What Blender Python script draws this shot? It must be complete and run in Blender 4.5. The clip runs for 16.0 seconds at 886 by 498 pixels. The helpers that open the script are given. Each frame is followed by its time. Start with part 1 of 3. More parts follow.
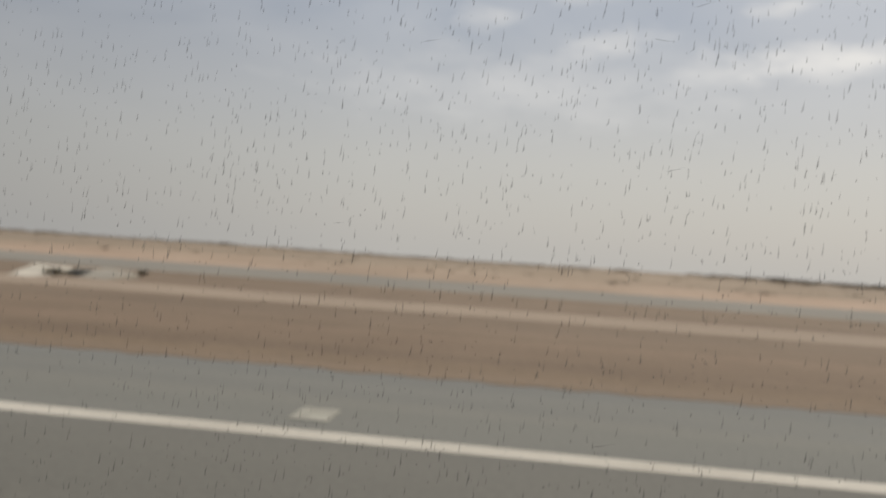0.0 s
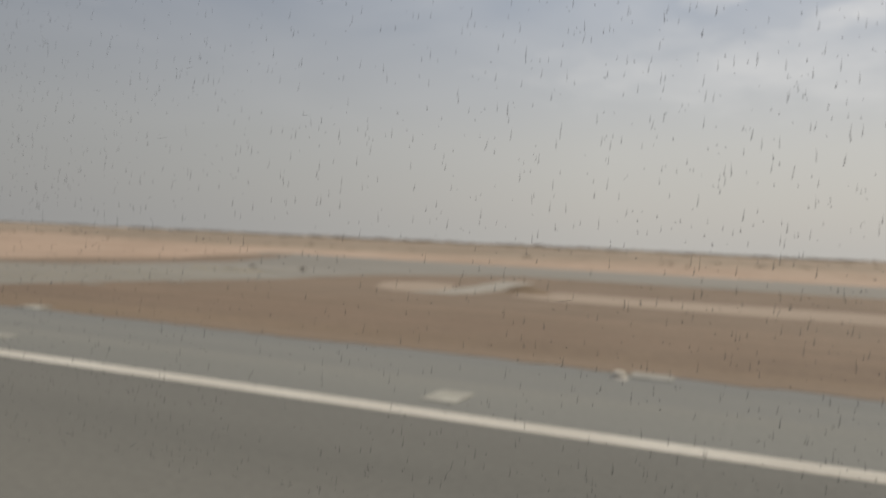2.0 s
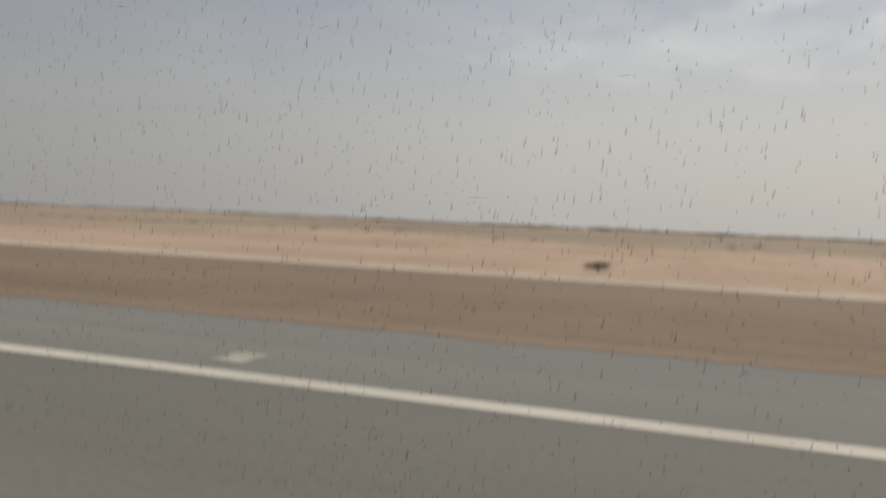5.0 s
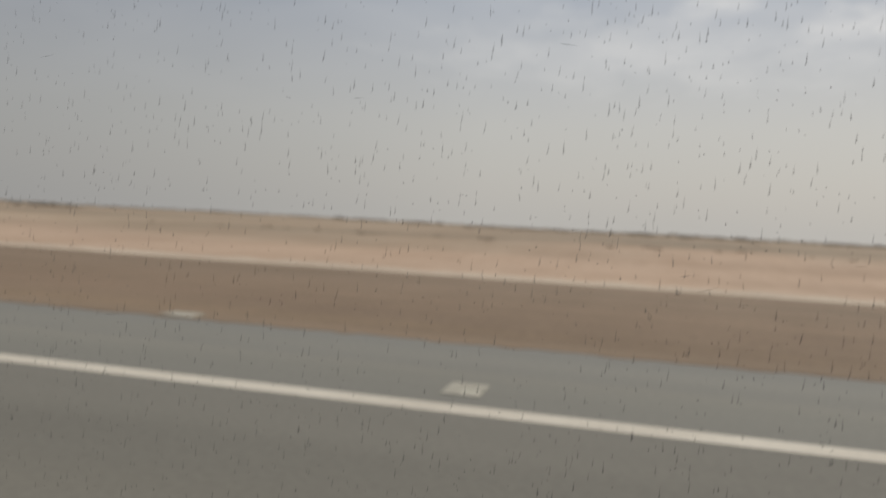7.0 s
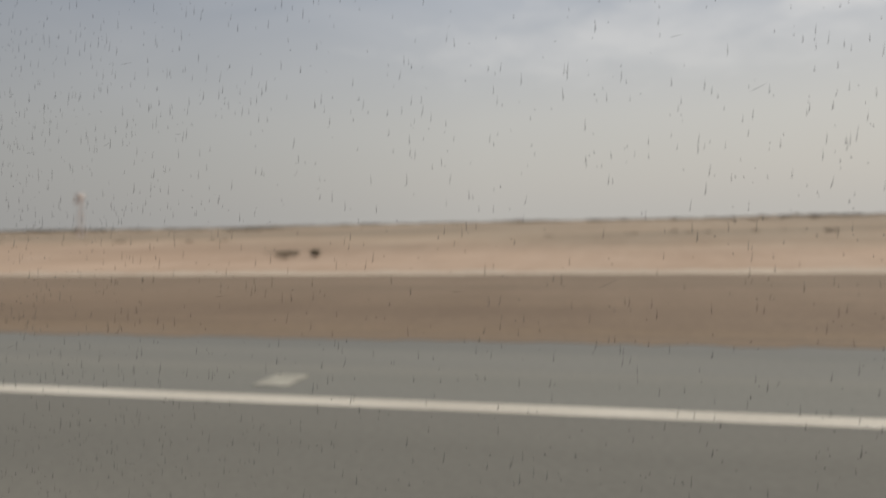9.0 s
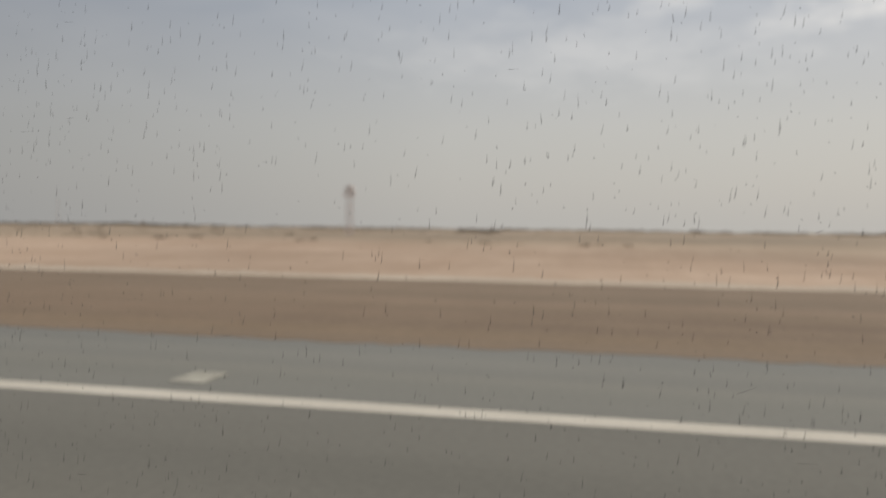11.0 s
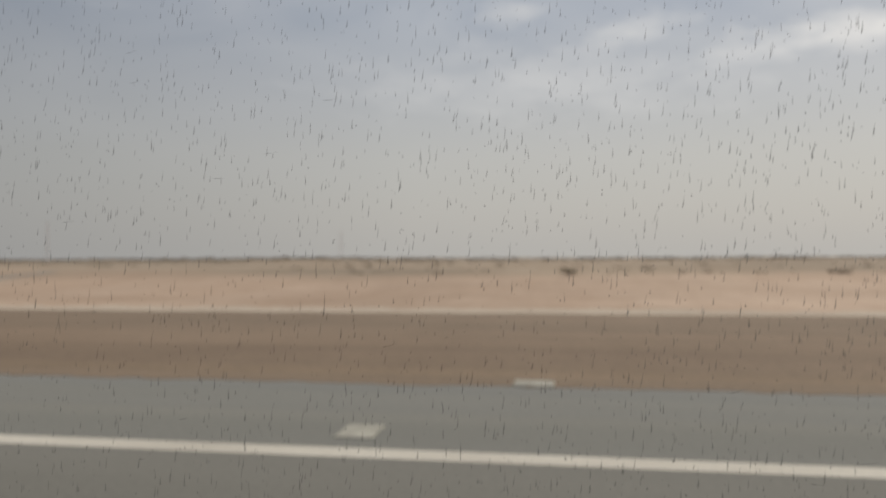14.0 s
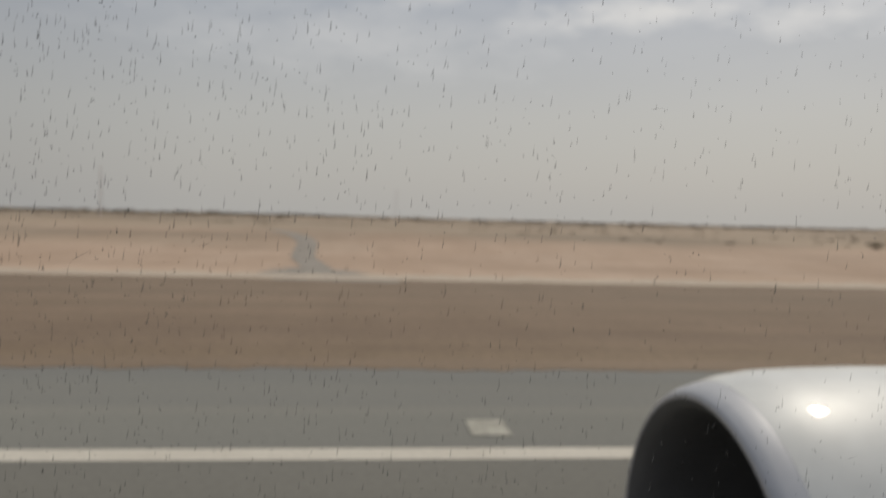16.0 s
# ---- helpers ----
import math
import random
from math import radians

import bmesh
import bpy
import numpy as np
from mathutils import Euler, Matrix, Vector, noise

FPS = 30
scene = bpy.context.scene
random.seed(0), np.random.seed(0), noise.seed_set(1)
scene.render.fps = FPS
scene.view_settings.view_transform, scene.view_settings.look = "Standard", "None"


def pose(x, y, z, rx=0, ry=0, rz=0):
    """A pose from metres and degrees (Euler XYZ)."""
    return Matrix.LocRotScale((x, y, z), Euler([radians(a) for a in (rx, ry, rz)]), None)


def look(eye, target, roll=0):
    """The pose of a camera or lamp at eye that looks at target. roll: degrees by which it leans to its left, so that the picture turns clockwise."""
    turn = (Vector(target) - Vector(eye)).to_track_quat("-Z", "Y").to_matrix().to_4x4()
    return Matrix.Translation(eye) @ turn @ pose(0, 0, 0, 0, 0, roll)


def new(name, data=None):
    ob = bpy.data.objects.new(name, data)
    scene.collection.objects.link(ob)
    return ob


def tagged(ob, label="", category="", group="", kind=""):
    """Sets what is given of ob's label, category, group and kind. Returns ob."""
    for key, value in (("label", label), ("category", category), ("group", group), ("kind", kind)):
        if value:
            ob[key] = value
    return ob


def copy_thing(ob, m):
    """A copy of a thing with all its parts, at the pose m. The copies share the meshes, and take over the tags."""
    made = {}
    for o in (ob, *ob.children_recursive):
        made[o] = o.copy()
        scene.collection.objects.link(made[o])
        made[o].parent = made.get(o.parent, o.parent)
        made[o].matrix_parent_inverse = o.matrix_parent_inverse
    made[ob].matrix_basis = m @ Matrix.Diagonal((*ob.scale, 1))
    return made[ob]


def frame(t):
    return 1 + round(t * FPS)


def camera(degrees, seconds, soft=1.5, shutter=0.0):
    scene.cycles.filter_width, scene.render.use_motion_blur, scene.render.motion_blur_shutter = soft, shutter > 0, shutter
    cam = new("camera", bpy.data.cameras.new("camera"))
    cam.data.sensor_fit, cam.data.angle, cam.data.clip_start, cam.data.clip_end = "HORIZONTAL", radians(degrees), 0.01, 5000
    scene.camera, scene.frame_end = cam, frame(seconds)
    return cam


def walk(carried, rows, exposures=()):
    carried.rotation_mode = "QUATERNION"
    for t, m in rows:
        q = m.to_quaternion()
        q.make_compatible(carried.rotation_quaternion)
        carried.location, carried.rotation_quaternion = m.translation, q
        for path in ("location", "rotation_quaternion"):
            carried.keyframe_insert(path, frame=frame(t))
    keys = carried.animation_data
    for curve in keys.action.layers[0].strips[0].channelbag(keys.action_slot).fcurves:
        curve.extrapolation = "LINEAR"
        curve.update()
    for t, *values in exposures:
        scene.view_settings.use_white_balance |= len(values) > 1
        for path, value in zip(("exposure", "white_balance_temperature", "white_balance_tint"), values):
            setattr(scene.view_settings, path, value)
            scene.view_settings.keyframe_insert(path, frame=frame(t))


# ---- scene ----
# The window seat of an aeroplane on its take-off run. World x runs against the run, y away from the
# runway's centre, z up; the asphalt lies at z = 0.
cam = camera(59.7, 16.0, soft=1.8)
# the lens is focused on the window pane, so the land beyond is soft
cam.data.dof.use_dof, cam.data.dof.focus_distance, cam.data.dof.aperture_fstop = True, 0.78, 4.4

# seconds, x, height, turn to the left, tilt up, lean (degrees)
RUN = [
    (0.0, 3.36, 2.678, 6.61, 0.78, 3.81),
    (0.5, -10.42, 2.672, 14.05, 0.16, 3.25),
    (1.0, -24.39, 2.666, 21.07, -0.49, 0.85),
    (1.5, -38.55, 2.679, 22.97, -0.52, 2.74),
    (2.0, -52.89, 2.676, 23.29, -0.47, 2.65),
    (2.5, -67.41, 2.670, 22.46, -1.06, 2.74),
    (3.0, -82.11, 2.677, 22.40, -1.64, 1.79),
    (3.5, -96.99, 2.677, 21.70, -1.89, 1.97),
    (4.0, -112.05, 2.683, 21.32, -2.02, 2.35),
    (4.7, -133.43, 2.686, 19.91, -1.98, 2.45),
    (5.3, -152.03, 2.691, 17.42, -1.91, 2.62),
    (5.9, -170.88, 2.695, 15.03, -1.84, 2.79),
    (6.5, -189.98, 2.697, 13.96, -1.82, 2.87),
    (7.0, -206.08, 2.709, 14.60, -1.82, 2.98),
    (7.5, -222.36, 2.705, 15.04, -1.78, 2.67),
    (8.0, -238.80, 2.721, 15.22, -1.83, 2.89),
    (8.5, -255.41, 2.711, 14.87, -1.92, -1.43),
    (9.0, -272.19, 2.708, 14.58, -1.87, -1.20),
    (9.5, -289.14, 2.699, 13.89, -1.75, -0.65),
    (10.0, -306.25, 2.689, 13.07, -1.61, -0.00),
    (10.5, -323.53, 2.680, 12.39, -1.49, 0.54),
    (11.0, -340.96, 2.677, 12.10, -1.44, 0.77),
    (11.5, -358.56, 2.660, 13.17, -0.70, 0.56),
    (12.0, -376.32, 2.653, 13.15, -0.02, -0.10),
    (12.5, -394.24, 2.659, 13.11, 0.11, 1.77),
    (13.0, -412.32, 2.653, 12.10, 0.18, 0.15),
    (13.5, -430.55, 2.749, 11.96, 0.14, 1.88),
    (14.0, -448.94, 2.846, 9.48, 0.74, -0.20),
    (14.5, -467.49, 2.950, 6.13, 2.18, -0.95),
    (15.0, -486.19, 3.100, 4.07, 0.65, -1.82),
    (15.5, -505.04, 3.235, -3.22, -0.50, 0.31),
    (16.0, -524.04, 3.408, -5.68, -2.25, 1.48),
]


def seat(x, h, turn, tilt, lean):
    a, b = radians(turn), radians(tilt)
    ahead = Vector((-math.sin(a) * math.cos(b), math.cos(a) * math.cos(b), math.sin(b)))
    eye = Vector((x, 0, h))
    return look(eye, eye + ahead, lean)


walk(cam, [(t, seat(*row)) for t, *row in RUN], [(0.0, 0.11, 6640, 10), (2.0, 0.11, 6640, 10), (3.7, 0.14, 6650, 10), (6.5, 0.08, 6640, 10), (13.0, 0.08, 6640, 10), (15.0, -0.07, 6570, 10), (16.0, -0.11, 6570, 10)])

# ---- world and sun: a hazy sky with thin cloud ----
SUN_UP, SUN_TURN = 55.0, 40.0
world = bpy.data.worlds.new("world")
scene.world = world
world.use_nodes = True
wn, wl = world.node_tree.nodes, world.node_tree.links
wn.clear()
w_out, w_bg = wn.new("ShaderNodeOutputWorld"), wn.new("ShaderNodeBackground")
sky = wn.new("ShaderNodeTexSky")
sky.sky_type, sky.sun_disc = "NISHITA", False
sky.sun_elevation, sky.sun_rotation = radians(SUN_UP), radians(SUN_TURN)
sky.air_density, sky.dust_density = 1.4, 4.0
dim = wn.new("ShaderNodeMix")
dim.data_type, dim.blend_type = "RGBA", "MULTIPLY"
dim.inputs["Factor"].default_value = 1.0
dim.inputs["B"].default_value = (0.10, 0.10, 0.10, 1)
wl.new(sky.outputs["Color"], dim.inputs["A"])
w_co = wn.new("ShaderNodeTexCoord")
w_sep = wn.new("ShaderNodeSeparateXYZ")
wl.new(w_co.outputs["Generated"], w_sep.inputs["Vector"])
haze = wn.new("ShaderNodeValToRGB")
haze.color_ramp.elements[0].position, haze.color_ramp.elements[0].color = 0.0, (0.486, 0.479, 0.461, 1)
haze.color_ramp.elements[1].position, haze.color_ramp.elements[1].color = 0.9, (0.36, 0.40, 0.47, 1)
mid = haze.color_ramp.elements.new(0.13)
mid.color = (0.470, 0.468, 0.459, 1)
haze.color_ramp.elements.new(0.22).color = (0.418, 0.431, 0.454, 1)
top = haze.color_ramp.elements.new(0.30)
top.color = (0.335, 0.368, 0.425, 1)
wl.new(w_sep.outputs["Z"], haze.inputs["Fac"])
veil = wn.new("ShaderNodeMix")
veil.data_type = "RGBA"
veil.inputs["Factor"].default_value = 0.85
wl.new(dim.outputs["Result"], veil.inputs["A"])
wl.new(haze.outputs["Color"], veil.inputs["B"])
# soft banks of cloud low over the plain, by bearing and height in degrees, frayed by noise


def w_math(op, a, b=None, c=None, clamp=False):
    m = wn.new("ShaderNodeMath")
    m.operation, m.use_clamp = op, clamp
    for k, v in enumerate((a, b, c)):
        if v is None:
            continue
        if isinstance(v, (int, float)):
            m.inputs[k].default_value = v
        else:
            wl.new(v, m.inputs[k])
    return m.outputs[0]


bearing = w_math("MULTIPLY", w_math("ARCTAN2", w_sep.outputs["X"], w_sep.outputs["Y"]), 180 / math.pi)
height_up = w_math("MULTIPLY", w_math("ARCSINE", w_sep.outputs["Z"]), 180 / math.pi)
w_com = wn.new("ShaderNodeCombineXYZ")
wl.new(w_math("MULTIPLY", bearing, 0.075), w_com.inputs["X"])
wl.new(w_math("MULTIPLY", height_up, 0.20), w_com.inputs["Y"])
fray = wn.new("ShaderNodeTexNoise")
fray.inputs["Scale"].default_value, fray.inputs["Detail"].default_value = 2.6, 7.0
fray.inputs["Roughness"].default_value = 0.60
wl.new(w_com.outputs["Vector"], fray.inputs["Vector"])
drift = wn.new("ShaderNodeTexNoise")
drift.inputs["Scale"].default_value, drift.inputs["Detail"].default_value = 0.9, 4.0
drift.inputs["Distortion"].default_value = 0.6
wl.new(w_com.outputs["Vector"], drift.inputs["Vector"])
# bearing, height, half width, half height, thickness
BANKS = ((20.5, 14.7, 11.0, 1.9, 1.15), (32.0, 13.9, 9.0, 1.8, 1.0), (10.5, 14.0, 6.0, 1.4, 0.7), (4.5, 16.0, 5.0, 1.7, 0.68), (-4.5, 17.6, 4.0, 1.2, 0.6),
         (16.5, 18.4, 3.6, 1.2, 0.9), (2.0, 19.2, 4.5, 0.8, 0.5), (-1.0, 12.8, 19.0, 3.6, 0.46), (-30.0, 17.0, 9.0, 1.0, 0.25), (-58.0, 15.0, 12.0, 1.6, 0.3), (50.0, 15.5, 12.0, 2.0, 0.7))
thick = None
for az, el, raz, rel, much in BANKS:
    dx = w_math("MULTIPLY", w_math("ADD", bearing, -az), 1 / raz)
    dy = w_math("MULTIPLY", w_math("ADD", height_up, -el), 1 / rel)
    far = w_math("SQRT", w_math("ADD", w_math("MULTIPLY", dx, dx), w_math("MULTIPLY", dy, dy)))
    body = w_math("ADD", w_math("SUBTRACT", 1.0, far), w_math("MULTIPLY_ADD", fray.outputs["Fac"], 2.6, -1.3))
    body = w_math("MULTIPLY", w_math("MULTIPLY", body, 0.85, clamp=True), much)
    thick = body if thick is None else w_math("MAXIMUM", thick, body)
# a thin uneven veil over the whole sky, thicker overhead
veil_up = wn.new("ShaderNodeMapRange")
veil_up.inputs["From Min"].default_value, veil_up.inputs["From Max"].default_value = 5.0, 22.0
wl.new(height_up, veil_up.inputs["Value"])
thin_veil = w_math("MULTIPLY", w_math("MULTIPLY_ADD", drift.outputs["Fac"], 3.0, -1.2, clamp=True), w_math("MULTIPLY", veil_up.outputs["Result"], 0.36))
c_mix = wn.new("ShaderNodeMix")
c_mix.data_type = "RGBA"
c_mix.inputs["B"].default_value = (0.672, 0.671, 0.664, 1)
wl.new(w_math("MULTIPLY", w_math("MAXIMUM", thick, thin_veil), 0.88), c_mix.inputs["Factor"])
wl.new(veil.outputs["Result"], c_mix.inputs["A"])
# brighter towards the sun's side, duller away from it
side = wn.new("ShaderNodeValToRGB")
side.color_ramp.elements[0].position, side.color_ramp.elements[0].color = 0.08, (0.64, 0.655, 0.68, 1)
side.color_ramp.elements[1].position, side.color_ramp.elements[1].color = 0.72, (1.09, 1.085, 1.08, 1)
side_mid = side.color_ramp.elements.new(0.40)
side_mid.color = (1.0, 1.0, 1.0, 1)
turn = wn.new("ShaderNodeMapRange")
turn.inputs["From Min"].default_value, turn.inputs["From Max"].default_value = -1.0, 1.0
wl.new(w_sep.outputs["X"], turn.inputs["Value"])
wl.new(turn.outputs["Result"], side.inputs["Fac"])
shade = wn.new("ShaderNodeMix")
shade.data_type, shade.blend_type = "RGBA", "MULTIPLY"
shade.inputs["Factor"].default_value = 1.0
wl.new(c_mix.outputs["Result"], shade.inputs["A"])
wl.new(side.outputs["Color"], shade.inputs["B"])
wl.new(shade.outputs["Result"], w_bg.inputs["Color"])
w_bg.inputs["Strength"].default_value = 1.0
wl.new(w_bg.outputs["Background"], w_out.inputs["Surface"])

sun = new("sun", bpy.data.lights.new("sun", "SUN"))
sun.data.energy, sun.data.angle, sun.data.color = 2.4, radians(4.0), (1.0, 0.93, 0.80)
s_az = radians(SUN_TURN)
sun.matrix_world = look((0, 0, 60), Vector((0, 0, 60)) - Vector((math.sin(s_az) * math.cos(radians(SUN_UP)), math.cos(s_az) * math.cos(radians(SUN_UP)), math.sin(radians(SUN_UP)))))


# ---- materials ----
def surface(name, dark, light, fine=6.0, broad=0.12, stretch=1.0, rough=0.9, bump=0.3, grit=0.25, metal=0.0):
    """A worn ground or paint: broad patches from dark to light, fine grain over them, relief from the grain."""
    m = bpy.data.materials.new(name)
    m.use_nodes = True
    n, l = m.node_tree.nodes, m.node_tree.links
    b = n["Principled BSDF"]
    co, mp = n.new("ShaderNodeTexCoord"), n.new("ShaderNodeMapping")
    mp.inputs["Scale"].default_value = (1.0 / stretch, 1.0, 1.0)
    l.new(co.outputs["Object"], mp.inputs["Vector"])
    big, small = n.new("ShaderNodeTexNoise"), n.new("ShaderNodeTexNoise")
    big.inputs["Scale"].default_value, big.inputs["Detail"].default_value, big.inputs["Roughness"].default_value = broad, 6.0, 0.6
    small.inputs["Scale"].default_value, small.inputs["Detail"].default_value = fine, 4.0
    l.new(mp.outputs["Vector"], big.inputs["Vector"])
    l.new(co.outputs["Object"], small.inputs["Vector"])
    r = n.new("ShaderNodeValToRGB")
    r.color_ramp.elements[0].position, r.color_ramp.elements[0].color = 0.30, (*dark, 1)
    r.color_ramp.elements[1].position, r.color_ramp.elements[1].color = 0.70, (*light, 1)
    l.new(big.outputs["Fac"], r.inputs["Fac"])
    rg = n.new("ShaderNodeValToRGB")
    rg.color_ramp.elements[0].position, rg.color_ramp.elements[0].color = 0.25, (1 - grit, 1 - grit, 1 - grit, 1)
    rg.color_ramp.elements[1].position, rg.color_ramp.elements[1].color = 0.75, (1, 1, 1, 1)
    l.new(small.outputs["Fac"], rg.inputs["Fac"])
    mx = n.new("ShaderNodeMix")
    mx.data_type, mx.blend_type = "RGBA", "MULTIPLY"
    mx.inputs["Factor"].default_value = 1.0
    l.new(r.outputs["Color"], mx.inputs["A"])
    l.new(rg.outputs["Color"], mx.inputs["B"])
    l.new(mx.outputs["Result"], b.inputs["Base Color"])
    bp = n.new("ShaderNodeBump")
    bp.inputs["Strength"].default_value, bp.inputs["Distance"].default_value = bump, 0.03
    l.new(small.outputs["Fac"], bp.inputs["Height"])
    l.new(bp.outputs["Normal"], b.inputs["Normal"])
    b.inputs["Roughness"].default_value, b.inputs["Metallic"].default_value = rough, metal
    b.inputs["Specular IOR Level"].default_value = 0.25
    return m


def plain(name, colour, rough=0.5, metal=0.0, coat=0.0):
    m = bpy.data.materials.new(name)
    m.use_nodes = True
    n, l = m.node_tree.nodes, m.node_tree.links
    b = n["Principled BSDF"]
    co, tx, r = n.new("ShaderNodeTexCoord"), n.new("ShaderNodeTexNoise"), n.new("ShaderNodeValToRGB")
    tx.inputs["Scale"].default_value, tx.inputs["Detail"].default_value = 3.0, 5.0
    l.new(co.outputs["Object"], tx.inputs["Vector"])
    r.color_ramp.elements[0].position, r.color_ramp.elements[0].color = 0.3, (*[c * 0.85 for c in colour], 1)
    r.color_ramp.elements[1].position, r.color_ramp.elements[1].color = 0.6, (*colour, 1)
    l.new(tx.outputs["Fac"], r.inputs["Fac"])
    l.new(r.outputs["Color"], b.inputs["Base Color"])
    b.inputs["Roughness"].default_value, b.inputs["Metallic"].default_value = rough, metal
    b.inputs["Coat Weight"].default_value = coat
    return m


ASPHALT = surface("asphalt", (0.135, 0.130, 0.113), (0.176, 0.169, 0.148), fine=9.0, broad=0.16, stretch=7.0, bump=0.25, grit=0.18)
SHOULDER = surface("shoulder_asphalt", (0.171, 0.168, 0.153), (0.215, 0.211, 0.191), fine=9.0, broad=0.20, stretch=9.0, bump=0.25, grit=0.18)
OLD_ASPHALT = surface("old_asphalt", (0.158, 0.149, 0.131), (0.205, 0.193, 0.169), fine=7.0, broad=0.11, stretch=2.0, grit=0.18)
# asphalt with distance haze mixed into its colour
HAZED_ASPHALT = surface("hazed_asphalt", (0.222, 0.206, 0.178), (0.284, 0.261, 0.224), fine=5.0, broad=0.12, stretch=3.0, grit=0.18)
GRAVEL = surface("gravel", (0.183, 0.136, 0.095), (0.245, 0.183, 0.129), fine=4.5, broad=0.26, stretch=7.0, bump=0.8, grit=0.3)
TRACK = surface("track", (0.29, 0.225, 0.17), (0.39, 0.31, 0.235), fine=3.0, broad=0.3, stretch=6.0, bump=0.5)
RIM = surface("rim_sand", (0.42, 0.345, 0.272), (0.52, 0.442, 0.355), fine=3.0, broad=0.4, stretch=4.0, bump=0.5)
WHITE = surface("white_paint", (0.46, 0.42, 0.355), (0.60, 0.56, 0.485), fine=11.0, broad=0.9, stretch=3.0, rough=0.7, bump=0.15, grit=0.22)
PAD = surface("pad_paint", (0.30, 0.285, 0.24), (0.46, 0.44, 0.375), fine=7.0, broad=1.6, rough=0.8, bump=0.2, grit=0.35)
WORN_PAD = surface("worn_pad_paint", (0.265, 0.25, 0.215), (0.365, 0.347, 0.30), fine=7.0, broad=1.6, rough=0.8, bump=0.2, grit=0.35)
YELLOW = surface("yellow_paint", (0.46, 0.295, 0.115), (0.59, 0.395, 0.175), fine=8.0, broad=1.2, rough=0.75, bump=0.15, grit=0.3)
PALE_YELLOW = surface("faded_yellow_paint", (0.33, 0.262, 0.145), (0.43, 0.34, 0.185), fine=8.0, broad=0.7, rough=0.8, bump=0.15, grit=0.35)
LEAD_YELLOW = surface("worn_yellow_paint", (0.34, 0.235, 0.09), (0.47, 0.32, 0.13), fine=8.0, broad=0.9, rough=0.8, bump=0.15, grit=0.4)
ORANGE = surface("orange_paint", (0.52, 0.25, 0.075), (0.62, 0.33, 0.12), fine=8.0, broad=1.0, rough=0.75, bump=0.15, grit=0.25)
RUBBER = surface("tyre_rubber", (0.035, 0.034, 0.032), (0.075, 0.072, 0.066), fine=12.0, broad=2.0, stretch=4.0, bump=0.1)
CONCRETE = surface("concrete", (0.50, 0.46, 0.39), (0.66, 0.60, 0.51), fine=6.0, broad=0.8, bump=0.4)
DARK = plain("painted_hollow_shade", (0.05, 0.046, 0.040), 0.9)
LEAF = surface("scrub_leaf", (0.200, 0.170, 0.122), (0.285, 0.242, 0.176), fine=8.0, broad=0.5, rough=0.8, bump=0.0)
# distant scrub colour is lightened to stand for haze
HAZED_LEAF = surface("far_scrub", (0.290, 0.232, 0.172), (0.360, 0.292, 0.218), fine=2.0, broad=0.05, rough=0.9, bump=0.0)
THICKET = surface("dark_thicket", (0.160, 0.140, 0.106), (0.225, 0.194, 0.145), fine=2.0, broad=0.05, rough=0.9, bump=0.0)
TWIG = plain("twig", (0.14, 0.10, 0.07), 0.9)
# both mast colours are washed out to paint in the haze before them
MAST = plain("hazed_painted_steel", (0.66, 0.60, 0.57), 0.6, 0.0)
MAST_RED = plain("hazed_red_band_steel", (0.58, 0.45, 0.41), 0.6, 0.0)
COWL = plain("white_cowl_paint", (0.62, 0.62, 0.59), 0.45, 0.0, 0.5)
LIP = plain("bare_metal_lip", (0.50, 0.50, 0.51), 0.42, 0.35)
LINER = plain("dark_intake_liner", (0.125, 0.125, 0.128), 0.5)
BLADE = plain("dark_blade", (0.12, 0.12, 0.13), 0.4, 0.6)
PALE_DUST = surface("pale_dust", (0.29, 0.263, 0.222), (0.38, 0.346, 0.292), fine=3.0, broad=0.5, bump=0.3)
STAIN = surface("grey_silt", (0.24, 0.215, 0.185), (0.33, 0.295, 0.255), fine=3.0, broad=0.5, bump=0.3)
SPLASH = plain("dried_splash", (0.15, 0.145, 0.135), 0.8)
n, l = SPLASH.node_tree.nodes, SPLASH.node_tree.links
clear, film = n.new("ShaderNodeBsdfTransparent"), n.new("ShaderNodeMixShader")
film.inputs[0].default_value = 0.68
l.new(clear.outputs["BSDF"], film.inputs[1])
l.new(n["Principled BSDF"].outputs["BSDF"], film.inputs[2])
l.new(film.outputs["Shader"], n["Material Output"].inputs["Surface"])

for m in (LEAF, HAZED_LEAF, THICKET):
    n, l = m.node_tree.nodes, m.node_tree.links
    b, thin, both = n["Principled BSDF"], n.new("ShaderNodeBsdfTranslucent"), n.new("ShaderNodeMixShader")
    l.new(b.inputs["Base Color"].links[0].from_socket, thin.inputs["Color"])
    both.inputs[0].default_value = 0.55
    l.new(b.outputs["BSDF"], both.inputs[1])
    l.new(thin.outputs["BSDF"], both.inputs[2])
    l.new(both.outputs["Shader"], n["Material Output"].inputs["Surface"])



def over(material, factor, tone):
    """Multiplies the base colour of a material by a tone (a socket) with a strength."""
    n, l = material.node_tree.nodes, material.node_tree.links
    b, mix = n["Principled BSDF"], n.new("ShaderNodeMix")
    mix.data_type, mix.blend_type = "RGBA", "MULTIPLY"
    mix.inputs["Factor"].default_value = factor
    l.new(b.inputs["Base Color"].links[0].from_socket, mix.inputs["A"])
    l.new(tone, mix.inputs["B"])
    l.new(mix.outputs["Result"], b.inputs["Base Color"])


